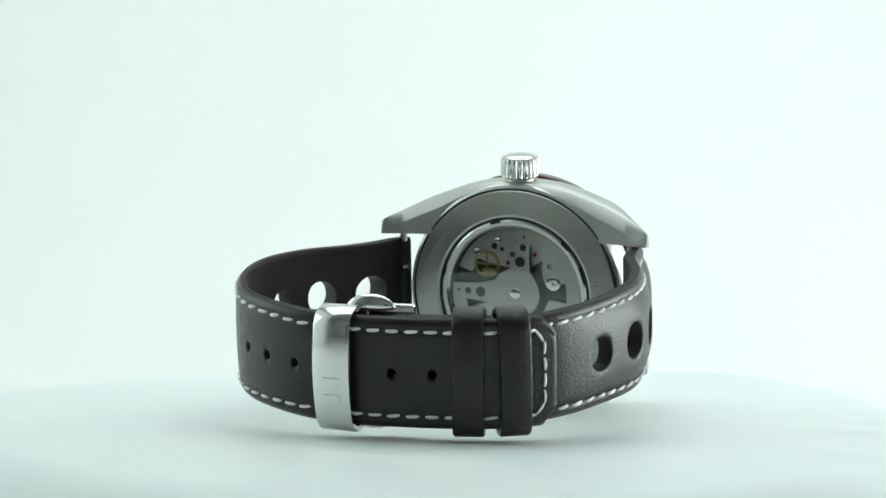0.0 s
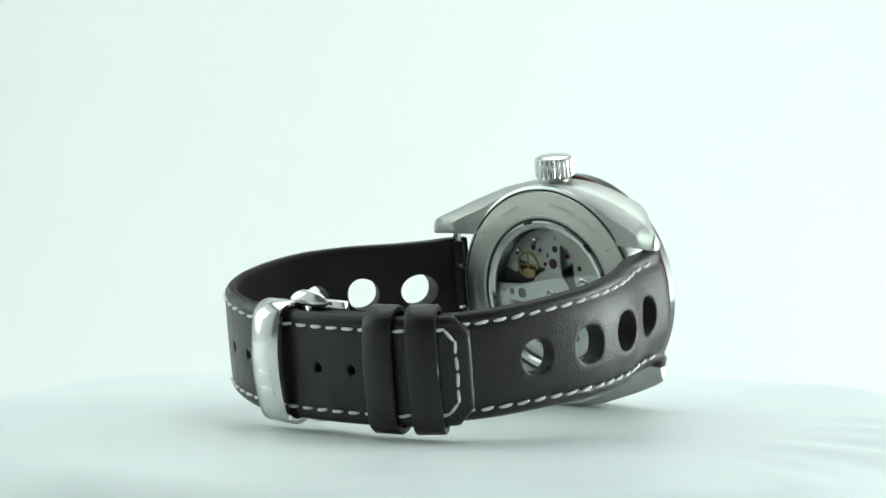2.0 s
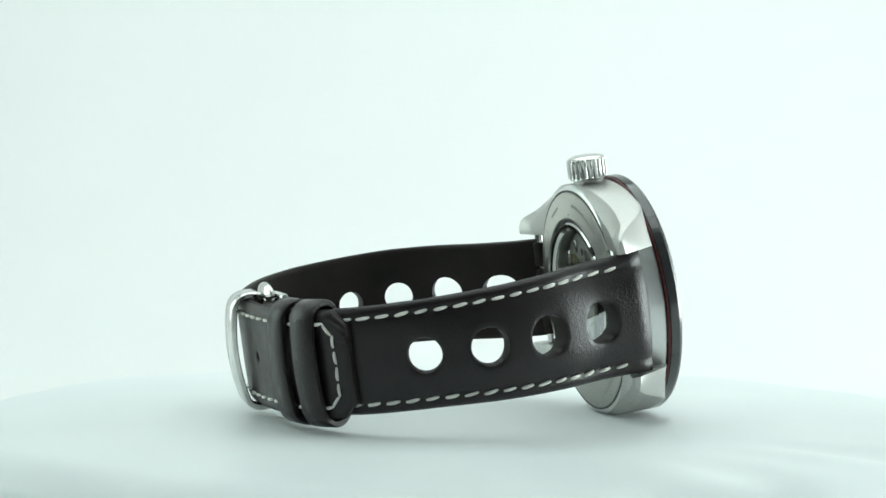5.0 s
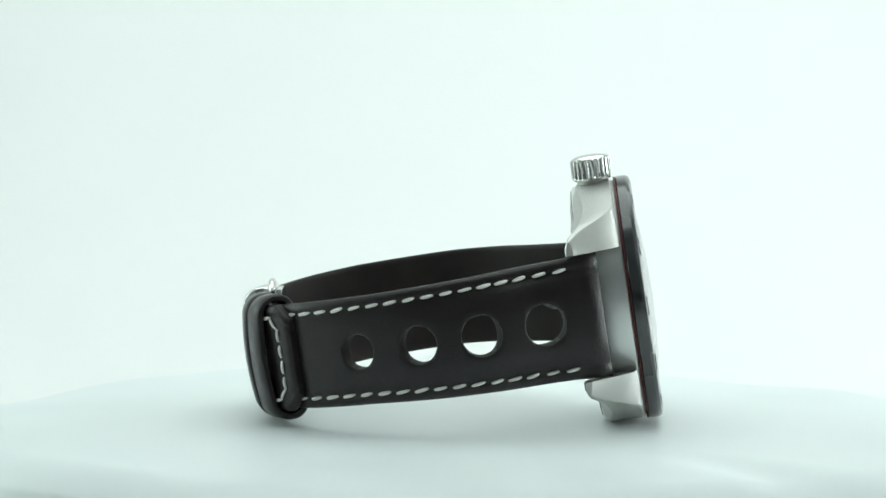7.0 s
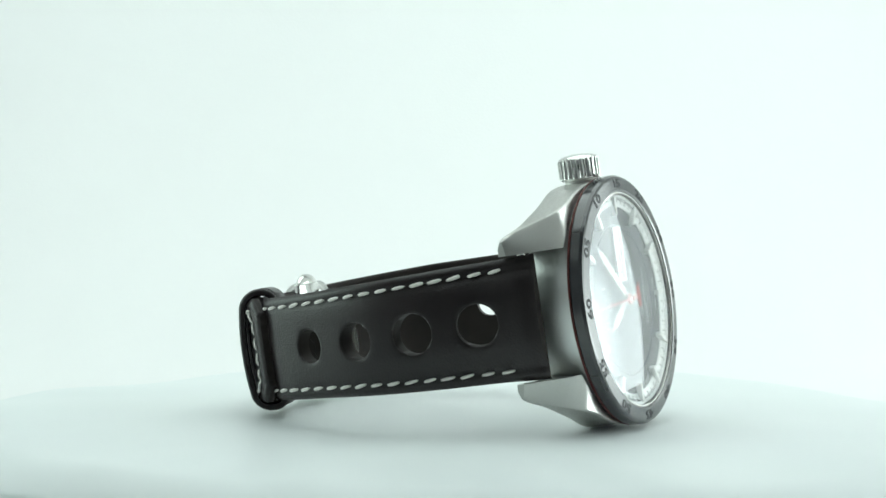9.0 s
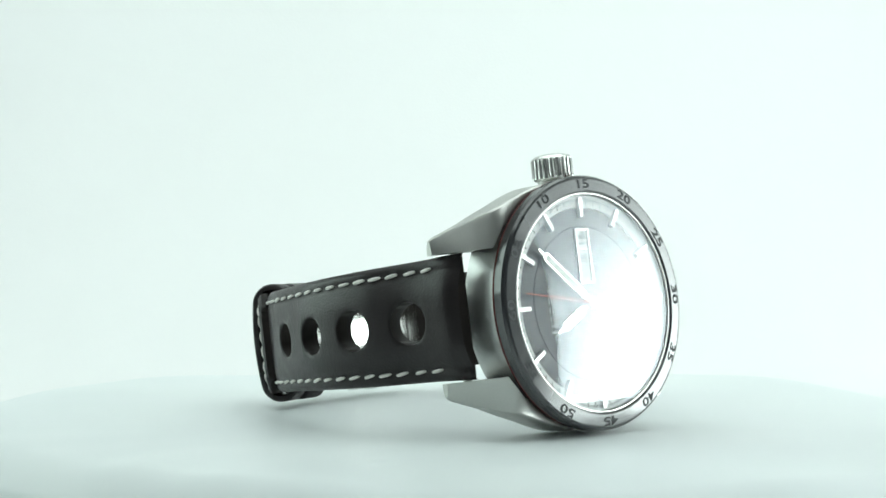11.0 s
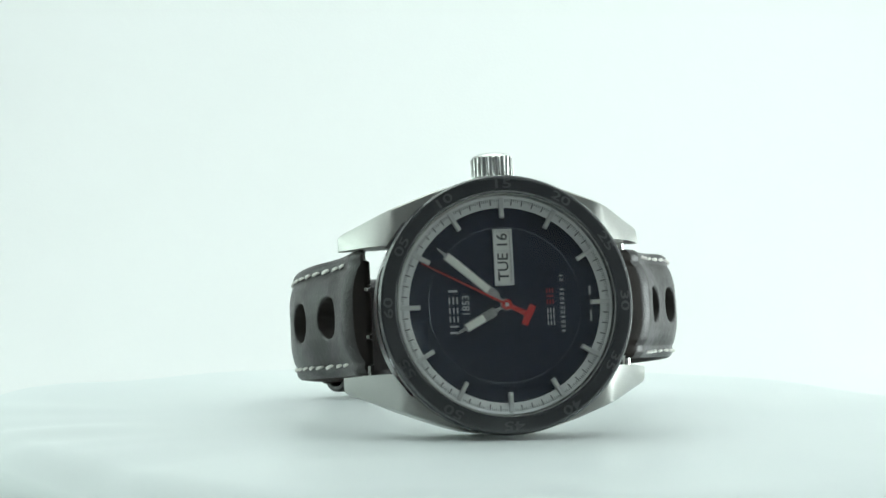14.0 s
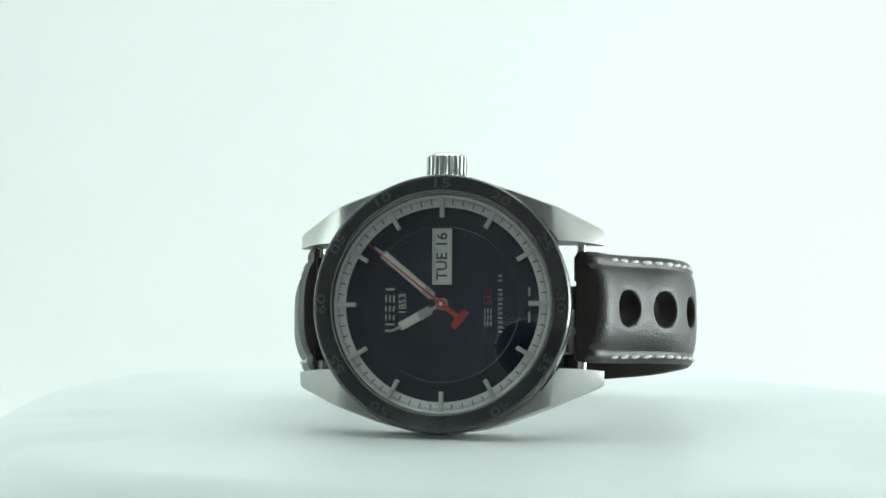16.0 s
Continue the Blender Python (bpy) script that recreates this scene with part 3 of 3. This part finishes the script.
    sec = new("second_hand", make("second_hand", joined(
        prism([(-0.28, -3.4), (0.28, -3.4), (0.16, 2), (0.07, 15.4), (-0.07, 15.4), (-0.16, 2)], 0.06, 0.2, 0.03),
        prism([(-0.42, -3.9), (0.42, -3.9), (0.34, -0.6), (-0.34, -0.6)], 0.07, 0.24, 0.03),
        prism([(-1.75, -4.5), (1.75, -4.5), (1.75, -3.4), (-1.75, -3.4)], 0.06, 0.25, 0.05),
        prism(circle(0.85, 32), 0.06, 0.26, 0.06)), RED, SCALE))
    sec.parent = watch
    tagged(sec, "red second hand with a crossbar tail")
    part("hand_cap", lathe([(0, 0.2), (0.34, 0.2), (0.34, 0.34), (0.2, 0.42), (0, 0.43)], 24, False), POLISH, watch)
    return sec


second_hand = front()
SECOND_BASE = CASE @ Matrix.Diagonal((1000, 1000, 1000, 1)) @ Matrix.Rotation(math.pi / 2, 4, "Z")


# ---- strap ----
class Path:
    """A smooth line in the plane of the strap's loop, walked by its length; n points out of the loop."""

    def __init__(self, keys):
        keys = [(x, z if z > -50 else -50 + (z + 50) * 0.963) for x, z in keys]
        k, pts = len(keys), []
        for i in range(k - 1):
            a, b, c, d = (np.array(keys[min(max(j, 0), k - 1)], float) for j in (i - 1, i, i + 1, i + 2))
            for s in np.linspace(0, 1, 20, endpoint=False):
                pts.append(0.5 * (2 * b + (c - a) * s + (2 * a - 5 * b + 4 * c - d) * s * s + (3 * b - a - 3 * c + d) * s ** 3))
        pts.append(np.array(keys[-1], float))
        self.p = np.array(pts)
        self.s = np.concatenate([[0], np.cumsum(np.hypot(*np.diff(self.p, axis=0).T))])
        self.length = self.s[-1]

    def at(self, s):
        g = lambda q: np.array([np.interp(q, self.s, self.p[:, 0]), np.interp(q, self.s, self.p[:, 1])])
        t = g(min(s + 0.4, self.length)) - g(max(s - 0.4, 0))
        t /= np.hypot(*t)
        o = g(min(max(s, 0), self.length))
        n = np.array([t[1], -t[0]])
        if n @ (o - np.array([3.0, -38.0])) < 0:
            n = -n
        return o, t, n

    def near(self, x, z):
        return float(self.s[np.argmin(((self.p - [x, z]) ** 2).sum(1))])

    def basis(self, s):
        o, t, n = self.at(s)
        return Matrix(((t[0], 0, n[0], o[0]), (0, 1, 0, 0), (t[1], 0, n[1], o[1]), (0, 0, 0, 1)))


def strap_piece(path, half, thick, holes, pad, tip=None, shift=lambda s: 0.0):
    """Leather: a sheet with round holes, laid along the path, with a padded face and a lining."""
    us = [-1, -0.985, -0.95, -0.9, -0.85, -0.8, -0.76, -0.71, -0.66, -0.55, -0.42, -0.28, -0.14, 0]
    us = us + [-u for u in reversed(us[:-1])]
    flat, index, faces, drop = [], {}, [], []

    def vert(s, u, d=0.0):
        key = (round(s, 3), round(u, 4))
        if key not in index:
            index[key] = len(flat)
            flat.append((s, u))
            drop.append(d)
        return index[key]

    spans, last = [], 0.0
    for s, r in sorted(holes):
        m = 1.3 if r > 2 else 1.0
        spans += [(last, s - r - m, None), (s - r - m, s + r + m, (s, r))]
        last = s + r + m
    spans.append((last, path.length, None))
    for a, b, hole in spans:
        if hole is None:
            n = max(1, math.ceil((b - a) / 1.3))
            rows = [a + (b - a) * i / n for i in range(n + 1)]
            if b == path.length:
                rows[-1:-1] = [b - 0.7, b - 0.3]
                rows = sorted(rows)
            for s0, s1 in zip(rows[:-1], rows[1:]):
                for u0, u1 in zip(us[:-1], us[1:]):
                    faces.append((vert(s0, u0), vert(s1, u0), vert(s1, u1), vert(s0, u1)))
        else:
            s, r = hole
            w = half(s)
            side = [a + (b - a) * i / 8 for i in range(1, 8)]
            mid, lim = [u for u in us if abs(u) < 0.67], 0.66
            rim = [(a, u) for u in mid] + [(q, lim) for q in side] + [(b, u) for u in reversed(mid)] + [(q, -lim) for q in reversed(side)]
            cols = [a] + side + [b]
            for s0, s1 in zip(cols[:-1], cols[1:]):
                for u0, u1 in zip(us[:-1], us[1:]):
                    if min(u0, u1) > lim - 0.01 or max(u0, u1) < -lim + 0.01:
                        faces.append((vert(s0, u0), vert(s1, u0), vert(s1, u1), vert(s0, u1)))
            rings = []
            for f, d in ((0, 0.3), (0.05, 0.08), (0.14, 0.0), (0.35, 0), (0.65, 0), (1, 0)):
                ring = []
                for q, u in rim:
                    ang = math.atan2(u * w, q - s)
                    c = (s + r * math.cos(ang), r * math.sin(ang) / w)
                    ring.append(vert(c[0] + (q - c[0]) * f, c[1] + (u - c[1]) * f, d))
                rings.append(ring)
            k = len(rim)
            for g, h in zip(rings[:-1], rings[1:]):
                for i in range(k):
                    j = (i + 1) % k
                    faces.append((g[i], h[i], h[j], g[j]))
    n = len(flat)

    def lay(s, u, d, inner):
        o, t, nn = path.at(s)
        if s < 5:
            k = 1 - s / 5
            nn = nn * (1 - k) + np.array([math.copysign(1.0, o[0]), 0.0]) * k
        w = half(s) if tip is None else min(half(s), tip(path.length - s))
        e = abs(u)
        if inner:
            off = -thick(s) + 0.35 * max(0, (e - 0.93) / 0.07) ** 2
        else:
            off = -pad(s) * (min(1, e / 0.78) ** 3.2) - 0.12 * math.exp(-((e - 0.79) / 0.05) ** 2) - 0.75 * max(0, (e - 0.86) / 0.14) ** 2.2 - d
            end = path.length - s
            if tip is not None and end < 0.7:
                off -= 0.5 * (1 - end / 0.7) ** 2
            if s < 2.2:
                off -= 1.3 * (1 - s / 2.2) ** 2.2
        return (o[0] + nn[0] * off, u * w + shift(s), o[1] + nn[1] * off)

    vs = [lay(s, u, d, False) for (s, u), d in zip(flat, drop)] + [lay(s, u, d, True) for (s, u), d in zip(flat, drop)]
    edges = {}
    for q in faces:
        for i in range(4):
            e = (min(q[i], q[(i + 1) % 4]), max(q[i], q[(i + 1) % 4]))
            edges[e] = edges.get(e, 0) + 1
    skirt = [(a, b, b + n, a + n) for (a, b), c in edges.items() if c == 1 and a != b]
    fs = list(faces) + [tuple(i + n for i in reversed(q)) for q in faces] + skirt
    slots = [0] * len(faces) + [1] * len(faces) + [1] * len(skirt)
    return (vs, fs), slots


def stitch_mesh():
    """One stitch: a plump bit of thread with its ends dipping into the leather."""
    prof = [(-1.2, 0.05, -0.22), (-1.0, 0.2, -0.04), (-0.5, 0.28, 0.09), (0, 0.29, 0.12), (0.5, 0.28, 0.09), (1.0, 0.2, -0.04), (1.2, 0.05, -0.22)]
    vs, k = [], 8
    for x, r, h in prof:
        for i in range(k):
            a = 2 * math.pi * i / k
            vs.append((x, r * math.cos(a), h + 0.75 * r * math.sin(a)))
    fs = [tuple(range(k)), tuple((len(prof) - 1) * k + i for i in range(k))]
    for a in range(len(prof) - 1):
        fs += [(a * k + i, a * k + (i + 1) % k, (a + 1) * k + (i + 1) % k, (a + 1) * k + i) for i in range(k)]
    return make("stitch", (vs, fs), THREAD, SCALE, 60)


STITCH = stitch_mesh()


def stitch(parent, m):
    ob = new("stitch", STITCH)
    ob.parent = parent
    wob = Matrix.Rotation(random.uniform(-0.07, 0.07), 4, "Z") @ Matrix.Diagonal((random.uniform(0.9, 1.06), random.uniform(0.9, 1.1), 1, 1))
    ob.matrix_basis = CASE @ m @ wob @ Matrix.Diagonal((1000, 1000, 1000, 1))
    return ob


SHORT = Path([(-25.4, -6.0), (-26.8, -15.0), (-29.9, -23.7), (-30.7, -34.4), (-27.6, -46.4), (-22.6, -56.8), (-16.4, -61.4), (-8, -64.0), (0, -65.4), (5, -65.9)])
LONG = Path([(25.9, -6.2), (30.6, -16.1), (36.8, -26.1), (39.2, -37.6), (36.6, -49.4), (30.9, -59.7), (22.3, -65.8), (12.5, -68.7), (-0.4, -68.4), (-12.8, -65.8), (-19.5, -62.6), (-23.7, -58.2)])


def half_short(s):
    return lerp(s, [(0, 10.2), (6, 9.9), (14, 9.7), (40, 8.9), (60, 8.7), (90, 8.7)])


def half_long(s):
    return lerp(s, [(0, 10.2), (14, 10.0), (40, 9.85), (60, 9.4), (75, 9.0), (200, 8.8)])


def thick_short(s):
    return lerp(s, [(0, 3.3), (3, 4.0), (8, 4.5), (25, 3.5), (45, 2.4), (90, 2.2)])


def thick_long(s):
    return lerp(s, [(0, 4.7), (3, 4.8), (25, 3.4), (45, 2.2), (120, 2.0)])


def pad_short(s):
    return lerp(s, [(0, 1.5), (14, 1.6), (30, 0.9), (46, 0.3), (60, 0.08), (120, 0.05)])


def shift_long(s):
    return lerp(s, [(0, 0), (6, 0.15), (18, 0.75), (30, 1.1), (50, 1.05), (66, 0.5), (80, 0)])


def straps():
    s_holes = [(SHORT.near(-25.8, -15.6), 3.4), (SHORT.near(-30.2, -25.9), 3.35), (SHORT.near(-30.5, -36.4), 3.1), (SHORT.near(-27.5, -46.6), 2.85)]
    vf, slots = strap_piece(SHORT, half_short, thick_short, s_holes, pad_short)
    short = part("strap_buckle_side", vf, LEATHER, watch, "dark brown padded leather strap with four round holes and white stitching", 40, second=LINING, slots=slots)
    base = s_holes[0][0]
    l_holes = [(base - 1.3, 3.4), (base + 9.1, 3.35), (base + 19.6, 2.95), (base + 30.0, 2.6)]
    l_holes += [(LONG.near(x, z), 0.75) for x, z in ((29.2, -61.2), (24.2, -64.8), (18.4, -67.4), (0.6, -68.6), (-5.7, -67.5))]
    vf, slots = strap_piece(LONG, half_long, thick_long, l_holes, pad_short, lambda e: 6.4 + 2.6 * min(1, max(0, e) / 2.6), shift_long)
    long = part("strap_tail_side", vf, LEATHER, watch, "dark brown leather strap with buckle holes and white stitching", 40, second=LINING, slots=slots)
    for path, ob, half, end, inset, shift, slant in ((SHORT, short, half_short, SHORT.length - 22, 1.75, lambda s: 0.0, -8), (LONG, long, half_long, LONG.length - 5.2, 2.05, shift_long, 5)):
        n = int((end - 6.0) / 3.05)
        for i in range(n + 1):
            s = 6.0 + (end - 6.0) * i / n
            for side in (-1, 1):
                stitch(ob, path.basis(s) @ Matrix.Translation((0, side * (half(s) - inset) + shift(s), 0.04 - pad_short(s))) @ Matrix.Rotation(radians(slant), 4, "Z"))
    # stitching across the tail's end
    e = LONG.length
    for y, back, turn in ((-5.9, 3.4, 50), (-4.0, 2.55, -90), (-1.35, 2.5, -90), (1.3, 2.5, -90), (3.95, 2.55, -90), (5.9, 3.4, -50)):
        stitch(long, LONG.basis(e - back) @ Matrix.Translation((0, y, 0.05)) @ Matrix.Rotation(radians(turn), 4, "Z"))
    return short, long


STRAPS = straps()


def band(y, n0, n1, round_, wide, thick, bulge=0.0, lean=0.0):
    """A flat loop round the strap, in a path's frame: x along it, y across, z outwards."""
    def outline(o):
        pts = []
        for cy, cz, a0 in ((y - round_, n1 - round_, 0), (-(y - round_), n1 - round_, 90), (-(y - round_), n0 + round_, 180), (y - round_, n0 + round_, 270)):
            for i in range(9):
                a = radians(a0 + 90 * i / 8)
                r = round_ - o
                pts.append((cy + r * math.cos(a), cz + r * math.sin(a)))
            if a0 in (0, 180):
                sgn = -1 if a0 == 0 else 1
                for i in range(1, 14):
                    yy = (y - round_) * (1 - 2 * i / 14) * (-sgn)
                    pts.append((yy, (n1 - o) if a0 == 0 else (n0 + o)))
        return [(q, z + (bulge * (1 - (q / y) ** 2) if z > (n0 + n1) / 2 else 0)) for q, z in pts]
    e = min(0.3, thick * 0.3)
    h = wide / 2
    loops = [(e, -h), (0, -h + e), (0, h - e), (e, h), (thick - e * 0.6, h), (thick, h - e), (thick, -h + e), (thick - e * 0.6, -h)]
    rows = [[(x + lean * q, q, z) for q, z in outline(o)] for o, x in loops]
    k = len(rows[0])
    vs = [p for r in rows for p in r]
    fs = []
    for a in range(len(rows)):
        b = (a + 1) % len(rows)
        fs += [(a * k + i, a * k + (i + 1) % k, b * k + (i + 1) % k, b * k + i) for i in range(k)]
    return vs, fs


def fittings():
    for x, z, lean in ((-11.3, -66.0, 0.01), (-18.2, -63.3, -0.01)):
        part("keeper_loop", band(10.55, -5.6, 0.75, 3.0, 5.0, 1.2, 1.1, lean), LEATHER, watch, "dark brown leather keeper loop", 45, m=LONG.basis(LONG.near(x, z)))
    buckle = part("buckle", band(10.3, -4.6, 1.1, 2.4, 6.3, 1.2, 1.6), BUCKLE, watch, "polished curved steel buckle frame", 45, m=LONG.basis(LONG.near(10.0, -68.8)))
    part("emblem_plate", joined(block(-1.3, 1.6, -4.7, -3.4, 2.2, 2.58, 0.04), block(-1.3, 1.6, -2.1, -0.6, 2.2, 2.72, 0.04)), BUCKLE, buckle, "plain raised emblem", m=LONG.basis(LONG.near(10.0, -68.8)))
    # folding clasp inside the loop
    def leaf(a, b, off, hw, t):
        n, vs = 14, []
        for i in range(n + 1):
            o, tt, nn = LONG.at(a + (b - a) * i / n)
            for q, w in ((off, -hw), (off, hw), (off - t, hw), (off - t, -hw)):
                vs.append((o[0] + nn[0] * q, w, o[1] + nn[1] * q))
        fs = [(0, 1, 2, 3), tuple(n * 4 + i for i in (3, 2, 1, 0))]
        for i in range(n):
            fs += [(i * 4 + j, i * 4 + (j + 1) % 4, i * 4 + 4 + (j + 1) % 4, i * 4 + 4 + j) for j in range(4)]
        return vs, fs
    c = LONG.near(3, -68.6)
    clasp = part("folding_clasp", leaf(c - 16, c + 14, -5.0, 4.2, 0.8), POLISH, watch, "polished steel folding clasp behind the buckle", 40)
    part("clasp_leaf", leaf(c - 12, c + 10, -6.2, 3.6, 0.7), POLISH, clasp)
    f = LONG.basis(c)
    for s in (1, -1):
        dome = lathe([(0, 2.0), (1.6, 1.95), (3.0, 1.65), (4.2, 1.15), (5.0, 0.5), (5.3, 0.0), (5.0, -0.45), (0, -0.5)], 48, False)
        up = Matrix(((0.76, 0, 0, -2.5), (0, 0, s, s * (9.8 if s > 0 else 8.4)), (0, 0.21, 0, -4.3), (0, 0, 0, 1)))
        part("push_button", dome, POLISH, clasp, "polished half-moon push button", 40, m=f @ up)
        part("button_post", block(-3.5, 4.5, min(s * 4, s * 10.1), max(s * 4, s * 10.1), -6.2, -5.0, 0.3), POLISH, clasp, m=f)


fittings()


# ---- what turns ----
def motions():
    turns = [(0, 160.60), (2, 139.35), (4, 118.16), (6.5, 91.68), (8.5, 70.51), (11, 44.09), (13.5, 17.76), (16, -8.41)]
    walk(watch, [(t, pose(0, 0, 0, 0, 0, a)) for t, a in turns])
    walk(turntable, [(t, pose(0, 0, -0.032, 0, 0, a)) for t, a in turns])
    walk(second_hand, [(t, SECOND_BASE @ Matrix.Rotation(-radians(39.3 - 6 * (16 - t)), 4, "Z")) for t in (0, 4, 8, 12, 16)])


motions()
